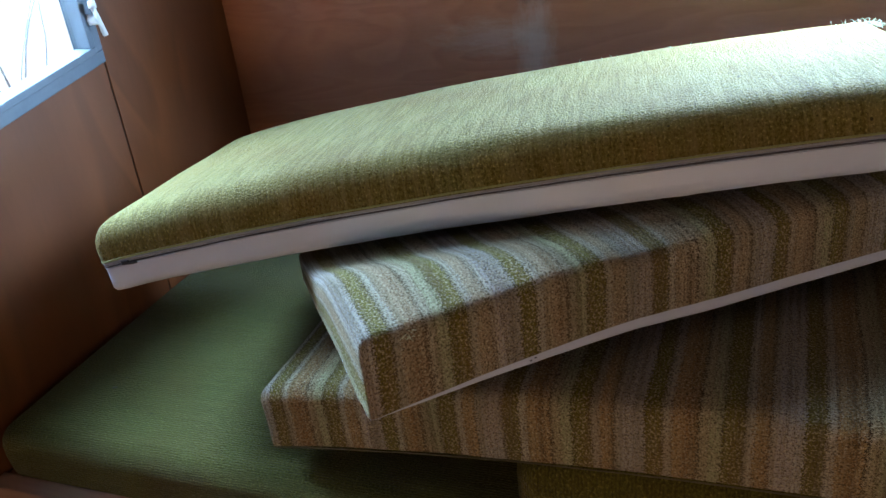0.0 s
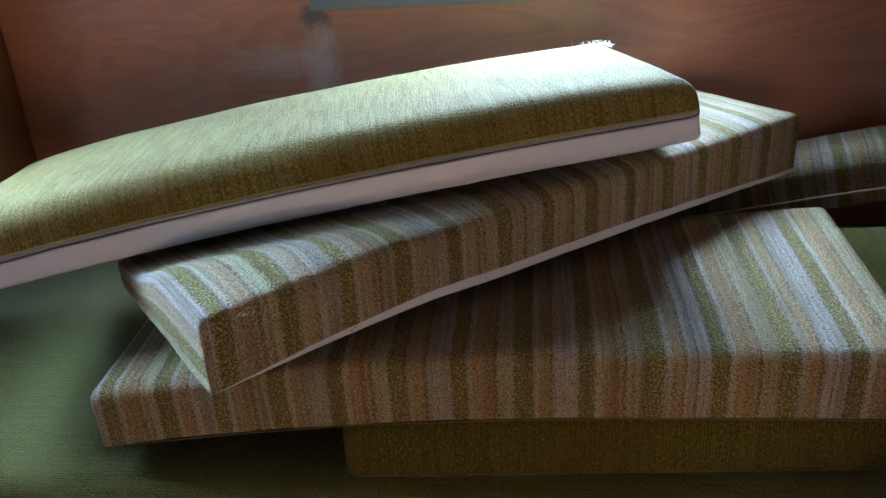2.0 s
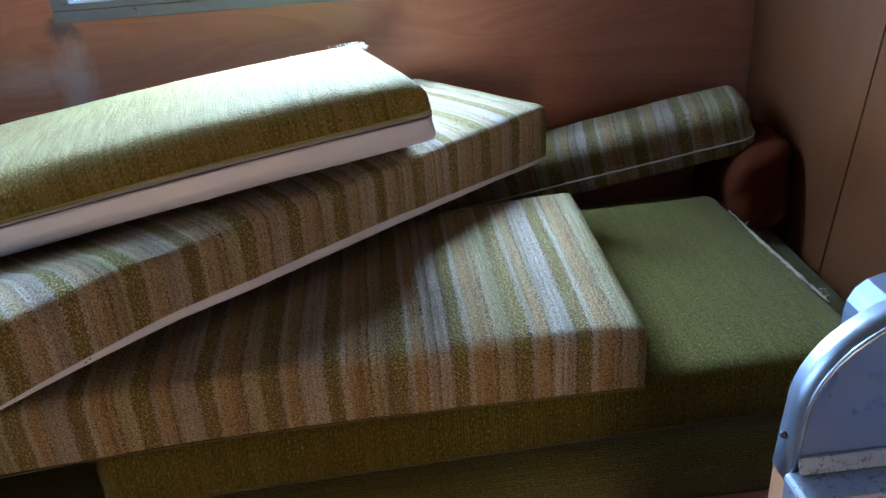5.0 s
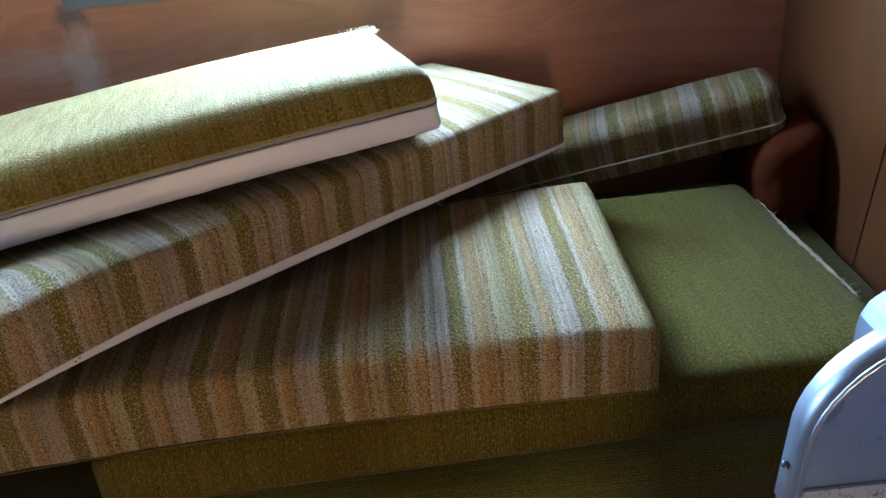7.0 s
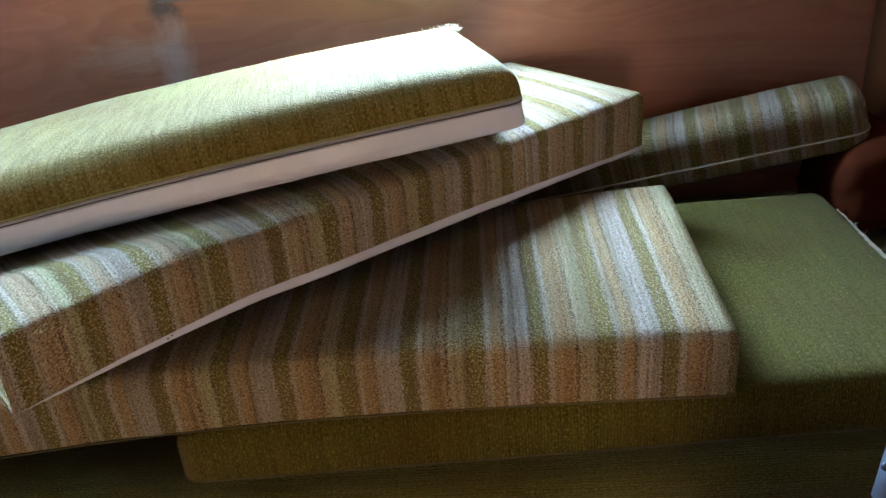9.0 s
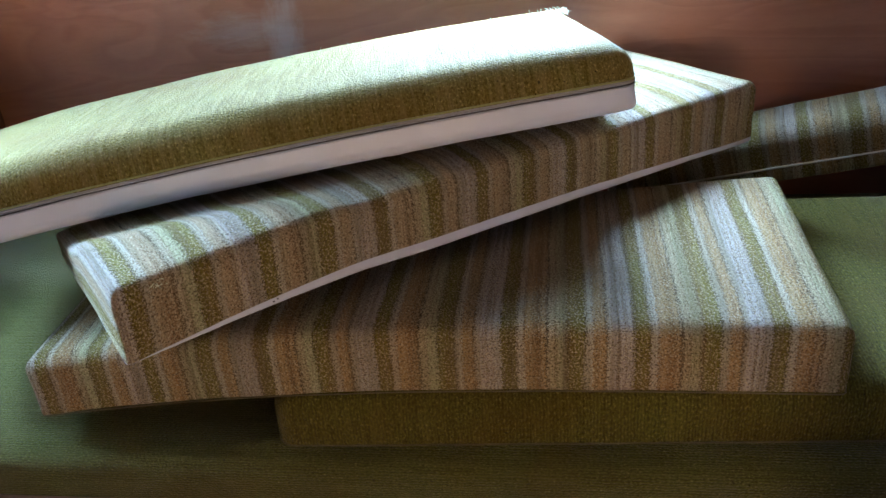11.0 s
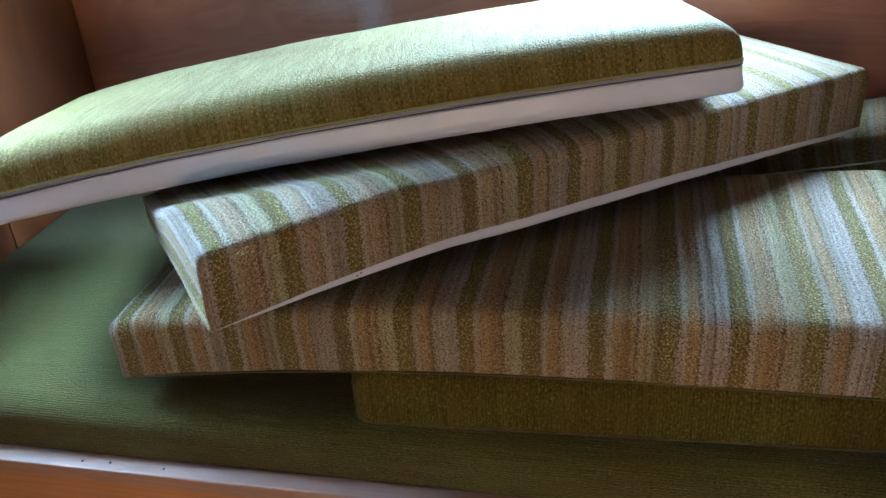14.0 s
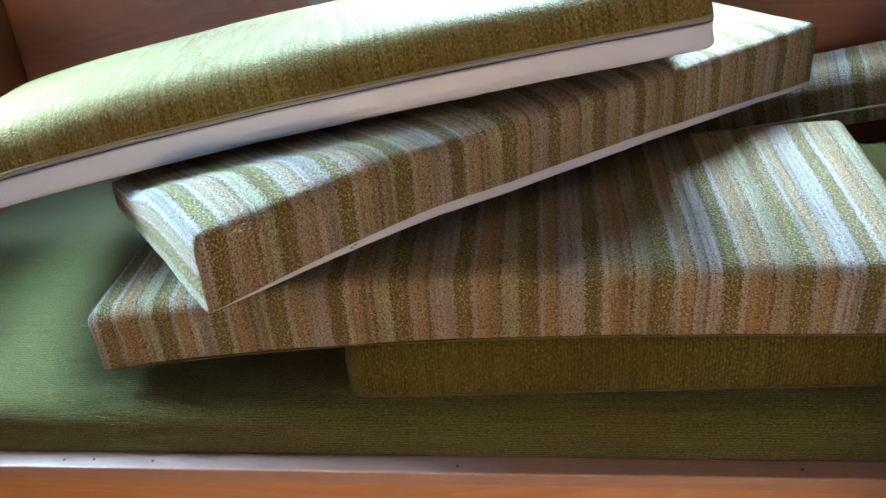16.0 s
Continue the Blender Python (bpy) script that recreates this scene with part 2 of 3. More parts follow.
GREEN_BASE = green_fabric("green_base_weave", (0.033, 0.033, 0.006), (0.092, 0.097, 0.025), True, 0.45, 0.45, 0.3, 0.17)
GREEN_SECOND = green_fabric("green_second_weave", (0.033, 0.030, 0.004), (0.094, 0.087, 0.013), False, 0.45, 0.3, 0.4, 0.12, 0.7)
GREEN_TOP = green_fabric("green_top_weave", (0.066, 0.053, 0.008), (0.165, 0.138, 0.039), False, 0.5, 0.35, 0.65, 0.02, 0.8)
STRIPE_LOWER = striped_fabric("stripe_lower", 0.114)
STRIPE_UPPER = striped_fabric("stripe_upper", 0.112, faded=0.4)
STRIPE_BACK = striped_fabric("stripe_back", 0.328, 0.200)
VINYL = plain("white_vinyl", (0.43, 0.455, 0.56), 0.42, vary=0.06, scale=14, bump=0.12)
PIPING = plain("pale_piping", (0.45, 0.42, 0.37), 0.5, vary=0.1)
DULL_PIPING = plain("olive_piping", (0.085, 0.068, 0.03), 0.7, vary=0.15)
SEAM_TAPE = plain("grey_zip_tape", (0.22, 0.21, 0.24), 0.7, vary=0.1)
ZIP_DARK = plain("dark_zip", (0.05, 0.045, 0.06), 0.5, vary=0.1)
THREAD = plain("pale_green_thread", (0.50, 0.54, 0.38), 0.9, vary=0.15, sheen=0.3)
THREAD_GREEN = plain("olive_thread", (0.22, 0.22, 0.075), 0.9, vary=0.2, scale=300, sheen=0.3)
FOAM = plain("torn_backing", (0.42, 0.36, 0.27), 0.95, vary=0.25, scale=60)
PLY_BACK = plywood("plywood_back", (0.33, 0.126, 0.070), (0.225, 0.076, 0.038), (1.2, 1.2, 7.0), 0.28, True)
# darker than the back plywood: the left wall's dimness is in the colour
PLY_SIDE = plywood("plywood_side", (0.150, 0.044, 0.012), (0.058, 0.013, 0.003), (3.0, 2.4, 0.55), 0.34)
# same plywood as the back, the right corner's shade put into its colour
PLY_RIGHT_SHADED = plywood("plywood_right_shaded", (0.088, 0.028, 0.008), (0.056, 0.016, 0.004), (5.0, 3.0, 0.6), 0.28)
BENCH_WOOD = plywood("bench_wood", (0.42, 0.19, 0.08), (0.30, 0.12, 0.045), (1.2, 10.0, 9.0), 0.38)
# pinkish grey tint is the window's reflection on varnish, put into the wood colour
RAIL_WOOD = plywood("rail_wood", (0.31, 0.175, 0.13), (0.22, 0.12, 0.085), (1.2, 14.0, 9.0), 0.42)
PANEL_WOOD = plywood("orange_panel_edge", (0.26, 0.105, 0.042), (0.19, 0.07, 0.026), (9.0, 9.0, 1.0), 0.5)
FRAME_METAL = plain("dull_aluminium", (0.13, 0.155, 0.185), 0.5, 0.6, 0.08, 30)
BRIGHT_METAL = plain("polished_aluminium", (0.21, 0.265, 0.36), 0.34, 0.95, 0.02, 6, 0.02)
SHEET_METAL = plain("brushed_sheet", (0.27, 0.37, 0.55), 0.34, 0.85, 0.08, 9, 0.03)
WORN_METAL = pitted_metal("worn_pitted_metal")
DARK_METAL = plain("dark_enamel", (0.035, 0.04, 0.055), 0.35, 0.3, 0.2)
BROWN = plain("rust_brown_vinyl", (0.062, 0.011, 0.0025), 0.9, vary=0.2, scale=9, bump=0.25, spec=0.1)
FLOOR_LINO = plain("tan_lino", (0.26, 0.135, 0.06), 0.5, vary=0.2, scale=7)
CEILING_BOARD = plain("ply_ceiling", (0.15, 0.075, 0.036), 0.6, vary=0.06, scale=5)
WHITE_PLASTIC = plain("white_latch", (0.75, 0.77, 0.8), 0.4, vary=0.05)
BARK = plain("grey_bark", (0.62, 0.60, 0.58), 0.9, vary=0.1)
glass = Nodes("window_glass")
glass.set(base_color=c4(0.95, 0.98, 0.97), roughness=0.02, transmission_weight=1.0, IOR=1.45)
GLASS = glass.m


# ---- mesh helpers ----
def link_mesh(name, bm, material, parent=None, label="", smooth=False):
    me = bpy.data.meshes.new(name)
    bm.normal_update()
    if smooth:
        for f in bm.faces:
            f.smooth = True
    bm.to_mesh(me)
    bm.free()
    me.materials.append(material)
    ob = new(name, me)
    if parent is not None:
        ob.parent = parent
    if label:
        tagged(ob, label)
    return ob


part = link_mesh


def boxes(*dims, bevel=0.0):
    """One bmesh of boxes, each (x0, x1, y0, y1, z0, z1)."""
    bm = bmesh.new()
    for x0, x1, y0, y1, z0, z1 in dims:
        m = Matrix.LocRotScale(((x0 + x1) / 2, (y0 + y1) / 2, (z0 + z1) / 2), None, (x1 - x0, y1 - y0, z1 - z0))
        bmesh.ops.create_cube(bm, size=1, matrix=m)
    if bevel:
        bmesh.ops.bevel(bm, geom=list(bm.edges), offset=bevel, segments=2, affect="EDGES", profile=0.5)
    return bm


def tube(points, radius, sides=8, taper=1.0):
    """A round strand along points."""
    bm = bmesh.new()
    rings = []
    pts = [Vector(p) for p in points]
    for k, p in enumerate(pts):
        d = (pts[min(k + 1, len(pts) - 1)] - pts[max(k - 1, 0)]).normalized()
        a = d.cross(Vector((0.13, 0.21, 0.97))).normalized()
        b = d.cross(a)
        r = radius * (1 + (taper - 1) * k / (len(pts) - 1))
        rings.append([bm.verts.new(p + a * r * math.cos(2 * math.pi * i / sides) + b * r * math.sin(2 * math.pi * i / sides)) for i in range(sides)])
    for q, w in zip(rings, rings[1:]):
        for i in range(sides):
            bm.faces.new((q[i], q[(i + 1) % sides], w[(i + 1) % sides], w[i]))
    bm.faces.new(rings[0][::-1])
    bm.faces.new(rings[-1])
    bmesh.ops.recalc_face_normals(bm, faces=bm.faces)
    return bm


def stops(length, r, step):
    """Even stations along a side, closer where it rounds off."""
    edge = [r * (1 - math.cos(math.pi / 2 * k / 4)) for k in range(4)]
    count = max(2, round((length - 2 * r) / step))
    mid = [r + (length - 2 * r) * k / count for k in range(count + 1)]
    return edge + mid + [length - e for e in reversed(edge)]


def cushion_mesh(size, r, bend, low, high, inset=0.0, step=0.03, crown=0.01, ripple=0.0015, seed=0.0, foot=0.0, square=2.0):
    """The skin of a padded block between the heights low and high, as a bmesh with its cloth laid out in metres."""
    L, D, H = size
    xs, ys, zs = stops(L, r, step), stops(D, r, step), stops(H, min(r, H * 0.45), 0.015)
    # cut lines exactly at the skin's limits
    zs = sorted({round(z, 5) for z in zs} | {round(low, 5), round(high, 5)})
    zs = [z for k, z in enumerate(zs) if k == 0 or z - zs[k - 1] > 1e-4]
    bm = bmesh.new()
    layer = bm.loops.layers.uv.new("UVMap")
    head = min(r, H * 0.45)
    foot = foot or head
    cache = {}

    def vert(x, y, z):
        key = (round(x, 5), round(y, 5), round(z, 5))
        if key not in cache:
            ix, iy, iz = min(max(x, r), L - r), min(max(y, r), D - r), min(max(z, foot), H - head)
            rz = foot if z < H / 2 else head
            d = Vector(((x - ix) / r, (y - iy) / r, (z - iz) / rz))
            span = math.hypot((abs(d.x) ** square + abs(d.y) ** square) ** (1 / square), d.z)
            if span > 1e-6:
                d = d / span
            p = Vector((ix + d.x * (r - inset), iy + d.y * (r - inset), iz + d.z * rz))
            a, b = 2 * p.x / L - 1, 2 * p.y / D - 1
            p.z += crown * (p.z / H) * max(0, 1 - a ** 4) * max(0, 1 - b ** 4)
            w = noise.noise_vector(Vector((p.x * 7 + seed, p.y * 7, p.z * 9))) * ripple + noise.noise_vector(Vector((p.x * 30 + seed, p.y * 30, p.z * 30))) * ripple * 0.4
            cache[key] = bm.verts.new(bend(p + w))
        return cache[key]

    def face(corners, side):
        vs = [vert(*c) for c in corners]
        if len(set(vs)) < 3:
            return
        f = bm.faces.new(vs)
        f.smooth = True
        for loop, (x, y, z) in zip(f.loops, corners):
            drop = H - z
            u, v = {"top": (x, y), "bottom": (x, -H - y), "front": (x, -drop), "back": (x, D + drop), "left": (-drop, y), "right": (L + drop, y)}[side]
            loop[layer].uv = (u, v)

    band = [(a, b) for a, b in zip(zs, zs[1:]) if a >= low - 1e-4 and b <= high + 1e-4]
    for a, b in zip(xs, xs[1:]):
        for c, d in band:
            face(((a, 0, c), (b, 0, c), (b, 0, d), (a, 0, d)), "front")
            face(((b, D, c), (a, D, c), (a, D, d), (b, D, d)), "back")
        for c, d in zip(ys, ys[1:]):
            if high >= H - 1e-4:
                face(((a, c, H), (b, c, H), (b, d, H), (a, d, H)), "top")
            if low <= 1e-4:
                face(((a, d, 0), (b, d, 0), (b, c, 0), (a, c, 0)), "bottom")
    for a, b in zip(ys, ys[1:]):
        for c, d in band:
            face(((0, b, c), (0, a, c), (0, a, d), (0, b, d)), "left")
            face(((L, a, c), (L, b, c), (L, b, d), (L, a, d)), "right")
    return bm


def rim(size, r, bend, z, radius, out=0.0, sides="flbr", square=2.0):
    """A cord round a cushion at height z."""
    L, D, H = size
    path = []
    k = [0, 0.3, 0.6, 0.9, 1.2, math.pi / 2]
    def arc(cx, cy, a0):
        ring = [(math.cos(a0 + a), math.sin(a0 + a)) for a in k]
        ring = [(c / s, n / s) for c, n, s in ((c, n, (abs(c) ** square + abs(n) ** square) ** (1 / square)) for c, n in ring)]
        return [(cx + (r + out) * c, cy + (r + out) * n) for c, n in ring]
    def line(p, q, count=40):
        return [(p[0] + (q[0] - p[0]) * i / count, p[1] + (q[1] - p[1]) * i / count) for i in range(1, count)]
    corner = {"fr": arc(L - r, r, -math.pi / 2), "br": arc(L - r, D - r, 0), "bl": arc(r, D - r, math.pi / 2), "fl": arc(r, r, math.pi)}
    loop = corner["fl"] + line(corner["fl"][-1], corner["fr"][0]) + corner["fr"] + line(corner["fr"][-1], corner["br"][0]) + corner["br"]
    if sides == "all":
        loop += line(corner["br"][-1], corner["bl"][0]) + corner["bl"] + line(corner["bl"][-1], corner["fl"][0])
        loop.append(loop[0])
    return tube([bend(Vector((x, y, z + 0.001 * noise.noise(Vector((x * 9, y * 9, z)))))) for x, y in loop], radius, 6)


def thing(name, place, label, category, group=""):
    ob = new(name)
    ob.empty_display_size = 0.05
    ob.location = place
    return tagged(ob, label, category, group)


def attach(ob, parent):
    """Makes ob a part of parent while its mesh stays where it was built."""
    ob.parent = parent
    ob.matrix_parent_inverse = Matrix.Translation(parent.location).inverted()
    return ob


# ---- structure ----
def structure(name, bm, material, label, smooth=False):
    return tagged(link_mesh(name, bm, material, smooth=smooth), label, "structure", kind="structure")


T = 0.045
structure("floor", boxes((XL - T, XR + T, YF - T, YB + T, -0.05, 0.0)), FLOOR_LINO, "worn tan lino floor of the caravan")
structure("ceiling", boxes((XL - T, XR + T, YF - T, YB + T, ZC, ZC + 0.05)), CEILING_BOARD, "varnished plywood ceiling of the caravan")
structure("wall_back", boxes((XL - T, BW[0], YB, YB + T, 0, ZC), (BW[1], XR + T, YB, YB + T, 0, ZC),
                             (BW[0], BW[1], YB, YB + T, 0, BW[2]), (BW[0], BW[1], YB, YB + T, BW[3], ZC)), PLY_BACK,
          "varnished reddish plywood wall with water stains below the window")
structure("wall_front", boxes((XL - T, FW[0], YF - T, YF, 0, ZC), (FW[1], XR + T, YF - T, YF, 0, ZC), (FW[0], FW[1], YF - T, YF, 0, FW[2]), (FW[0], FW[1], YF - T, YF, FW[3], ZC)), PLY_BACK, "varnished reddish plywood end wall")


def ply_sheet(x0, x1, low, high, edge, slope=0.0):
    """A thin sheet of a side wall: low, high are (y at the foot, y at the head) of its two ends."""
    bm = bmesh.new()
    v = [bm.verts.new((x, y, z)) for x in (x0, x1) for y, z in ((low[0], edge[0]), (high[0], edge[0]), (high[1], edge[1]), (low[1], edge[1] + slope * (low[1] - high[1])))]
    for q in ((0, 1, 2, 3), (7, 6, 5, 4), (0, 4, 5, 1), (1, 5, 6, 2), (2, 6, 7, 3), (3, 7, 4, 0)):
        bm.faces.new([v[i] for i in q])
    bmesh.ops.recalc_face_normals(bm, faces=bm.faces)
    bmesh.ops.bevel(bm, geom=list(bm.edges), offset=0.0012, segments=1, affect="EDGES")
    return bm


wall_left = structure("wall_left", boxes((XL - T, XL - 0.004, YF, LW[0], 0, ZC), (XL - T, XL - 0.004, LW[1], YB, 0, ZC),
                                         (XL - T, XL - 0.004, LW[0], LW[1], 0, LW[2] - SLOPE * (LW[1] - LW[0])), (XL - T, XL - 0.004, LW[0], LW[1], LW[3], ZC)), DARK_METAL,
                      "side wall lined with varnished plywood sheets")
SEAM = 1.2555
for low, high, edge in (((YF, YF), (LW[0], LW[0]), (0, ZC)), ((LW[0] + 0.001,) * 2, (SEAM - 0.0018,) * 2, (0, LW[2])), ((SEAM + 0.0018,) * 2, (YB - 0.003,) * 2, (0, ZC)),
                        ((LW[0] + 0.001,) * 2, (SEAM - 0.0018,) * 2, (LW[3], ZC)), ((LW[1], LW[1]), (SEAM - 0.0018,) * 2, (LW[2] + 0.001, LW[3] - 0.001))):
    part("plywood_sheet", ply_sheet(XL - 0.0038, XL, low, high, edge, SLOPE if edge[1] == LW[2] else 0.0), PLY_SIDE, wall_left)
wall_right = structure("wall_right", boxes((XR + 0.004, XR + T, YF, KW[0], 0, ZC), (XR + 0.004, XR + T, KW[1], YB, 0, ZC),
                                           (XR + 0.004, XR + T, KW[0], KW[1], 0, KW[2]), (XR + 0.004, XR + T, KW[0], KW[1], KW[3], ZC)), DARK_METAL,
                       "side wall lined with varnished plywood sheets")
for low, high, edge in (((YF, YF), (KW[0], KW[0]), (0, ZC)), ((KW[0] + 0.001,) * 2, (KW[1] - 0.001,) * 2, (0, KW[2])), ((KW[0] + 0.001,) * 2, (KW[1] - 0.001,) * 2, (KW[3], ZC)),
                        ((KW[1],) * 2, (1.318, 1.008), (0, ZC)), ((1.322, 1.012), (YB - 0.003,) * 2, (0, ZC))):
    part("plywood_sheet", ply_sheet(XR, XR + 0.0038, low, high, edge), PLY_RIGHT_SHADED, wall_right)


def window(name, label, axis, plane, sign, a0, a1, z0, z1, wide):
    """A metal-framed window: axis 'y' in the back wall, 'x' in a side wall; sign points into the room."""
    def box(p0, p1, d0, d1, q0, q1):
        d0, d1 = sorted((plane + sign * d0, plane + sign * d1))
        return (p0, p1, d0, d1, q0, q1) if axis == "y" else (d0, d1, p0, p1, q0, q1)
    top = new(name)
    tagged(top, label, "window", kind="structure")
    for p0, p1, q0, q1 in ((a0 - wide, a1 + wide, z0 - wide, z0), (a0 - wide, a1 + wide, z1, z1 + wide), (a0 - wide, a0, z0 + 0.0005, z1 - 0.0005), (a1, a1 + wide, z0 + 0.0005, z1 - 0.0005)):
        flange = part("window_frame", boxes(box(p0, p1, 0.0005, 0.009, q0, q1), bevel=0.0015), FRAME_METAL, top)
    s = 0.016
    for p0, p1, q0, q1 in ((a0 + 0.001, a1 - 0.001, z0 + 0.001, z0 + s), (a0 + 0.001, a1 - 0.001, z1 - s, z1 - 0.001), (a0 + 0.001, a0 + s, z0 + s, z1 - s), (a1 - s, a1 - 0.001, z0 + s, z1 - s)):
        part("sash_bar", boxes(box(p0, p1, -0.03, 0.017, q0, q1), bevel=0.002), FRAME_METAL, top)
    pane = part("pane", boxes(box(a0 + s - 0.002, a1 - s + 0.002, -0.016, -0.012, z0 + s - 0.002, z1 - s + 0.002)), GLASS, top)
    pane.visible_shadow = False
    return top


back_window = window("window_1", "aluminium-framed window in the plywood back wall", "y", YB, -1, *BW, 0.026)
side_window = window("window_2", "aluminium-framed hinged window with a white latch", "x", XL, 1, *LW, 0.024)
for piece in side_window.children:
    for v in piece.data.vertices:
        v.co.z += SLOPE * (v.co.y - LW[1]) * min(1, max(0, (LW[3] - v.co.z) / (LW[3] - LW[2])))
# unseen opening, added to let the cooker fill through the wall
window("unseen_cooker_window", "unseen window above the cooker, added to admit fill light", "x", XR, -1, *KW, 0.042)
# unseen opening, added so the warm fill lamp can reach in
window("unseen_end_window", "unseen window in the end wall, added to admit warm fill light", "y", YF, 1, *FW, 0.042)
for k in range(3):
    x = -0.40 + k * 0.26
    part("screw", boxes((x - 0.004, x + 0.004, YB - 0.012, YB - 0.0085, 1.012, 1.020), bevel=0.0012), FRAME_METAL, back_window)
latch = bmesh.new()
for m, r1, r2, d in ((pose(XL + 0.022, 1.232, 1.052, 0, 90, 0), 0.011, 0.009, 0.026), (pose(XL + 0.036, 1.233, 1.05, 14, 0, 0), 0.0055, 0.0045, 0.062), (pose(XL + 0.036, 1.226, 1.083, 0, 0, 0), 0.008, 0.007, 0.014)):
    bmesh.ops.create_cone(latch, cap_ends=True, segments=14, radius1=r1, radius2=r2, depth=d, matrix=m)
part("latch", latch, WHITE_PLASTIC, side_window, "white enamelled window latch", True)

def glow(name, colour, strength):
    n = Nodes(name)
    v = n.noise(n.coords("Object"), 1.2, 3.0)
    n.t.links.new(n.mix(n.math("MULTIPLY", v, 0.3), c4(*colour), c4(*(x * 0.8 for x in colour))), n.b.inputs["Emission Color"])
    return n.set(base_color=c4(0.8, 0.8, 0.8), emission_strength=strength).m


HAZE = glow("bright_outdoor_haze", (0.92, 0.97, 1.0), 2.2)
structure("backdrop_side", boxes((-4.3, -4.25, -1.5, 5.0, -1.0, 1.6)), HAZE, "bright hazy daylight outside the side window")
structure("backdrop_back", boxes((-3.0, 3.0, 4.6, 4.65, -1.0, 1.9)), HAZE, "bright hazy daylight outside the back window")

# bare branches outside the side window
rng = random.Random(5)
shrub = thing("shrub", (-1.50, 0.9, 0.9), "bare pale-grey twigs of a shrub outside the window", "shrub")
for k in range(9):
    p = Vector((-1.50 - 0.02 * rng.random(), 0.95 + 0.05 * k * rng.random(), 0.9))
    d = Vector((0, rng.uniform(-0.5, 0.6), 1)).normalized()
    line = []
    for i in range(10):
        line.append(p.copy())
        p += d * 0.055
        d = (d + Vector((0, rng.uniform(-0.35, 0.35), rng.uniform(-0.1, 0.2)))).normalized()
    attach(part("branch", tube(line, rng.uniform(0.0014, 0.003), 6, 0.3), BARK, None, "", True), shrub)
attach(part("trunk", tube([(-1.51, 1.0, -0.3), (-1.51, 0.99, 0.4), (-1.51, 1.0, 0.92)], 0.02, 8, 0.6), BARK, None, "", True), shrub)

# ---- bench ----
bench = thing("bench", (0, 1.2, 0), "built-in wooden caravan bench with a raised front rail", "bench")
attach(part("front_panel", boxes((XL + 0.001, XR - 0.001, 0.681, 0.70, 0.001, 0.3275), bevel=0.002), BENCH_WOOD), bench)
attach(part("front_rail", boxes((XL + 0.001, XR - 0.001, 0.678, 0.716, 0.328, 0.355), bevel=0.003), RAIL_WOOD, None, "varnished rail with tack holes, window reflection in its pale colour"), bench)
attach(part("seat_board", boxes((XL + 0.001, XR - 0.001, 0.7165, YB - 0.001, 0.33, 0.345)), BENCH_WOOD), bench)
for x in (-0.84, -0.79, -0.69, -0.2, 0.31):
    tack = bmesh.new()
    bmesh.ops.create_cone(tack, cap_ends=True, segments=8, radius1=0.0028, radius2=0.002, depth=0.0016, matrix=pose(x, 0.697 + 0.004 * math.sin(x * 40), 0.3555))
    attach(part("tack", tack, DARK_METAL), bench)


# ---- cushions ----
def straight(origin, x_dir, y_dir, warp=None):
    """Carries cushion coordinates into the place; warp(x, y, z) adds a bend in world metres."""
    o, ax, ay = Vector(origin), Vector(x_dir).normalized(), Vector(y_dir)
    ay = (ay - ax * ay.dot(ax)).normalized()
    az = ax.cross(ay)
    def bend(p):
        q = o + ax * p.x + ay * p.y + az * p.z
        if warp:
            q = q + Vector(warp(p.x, p.y, p.z))
        return q
    return bend


def under(carrier, ob):
    """Makes ob a piece of a part that is already in place."""
    ob.parent = carrier
    return ob


def cushion(label, size, r, bend, fabric, split, lower, crown=0.01, inset=0.0, step=0.03, seed=0.0, ripple=0.0015, foot=0.008, square=2.0):
    ob = thing("cushion", bend(Vector((size[0] / 2, size[1] / 2, 0))), label, "cushion", "stacked caravan cushions")
    cover = attach(part("cover", cushion_mesh(size, r, bend, split, size[2], 0, step, crown, ripple, seed, foot, square), fabric), ob)
    base = attach(part("underside", cushion_mesh(size, r, bend, 0, split, inset, step, crown, ripple, seed, foot, square), lower, None, "pale vinyl underside" if lower is VINYL else ""), ob)
    return ob, cover, base


# seat cushion that fills the bench
size = (2.345, 0.972, 0.105)
bend = straight((-1.332, 0.717, 0.3455), (1, 0, 0), (0, 1, 0), lambda x, y, z: (0, -0.006 * math.sin(math.pi * z / 0.105) * (y < 0.1), 0))
base, base_cover, _ = cushion("olive green ribbed seat cushion filling the bench", size, 0.034, bend, GREEN_BASE, 0.008, PIPING, 0.004, 0.002, 0.04, 1.0)
rng = random.Random(8)
for x, y, size_ in ((-1.165, 0.925, 0.010), (-1.182, 0.874, 0.007), (-1.15, 0.935, 0.006), (-1.178, 0.905, 0.004)):
    hole = bmesh.new()
    bmesh.ops.create_icosphere(hole, subdivisions=1, radius=1, matrix=Matrix.LocRotScale((x, y, 0.4515), Euler((0, 0, 0.6)), (size_, size_ * 0.45, 0.0016)))
    under(base_cover, part("burn_mark", hole, ZIP_DARK, None, "small dark singed hole"))

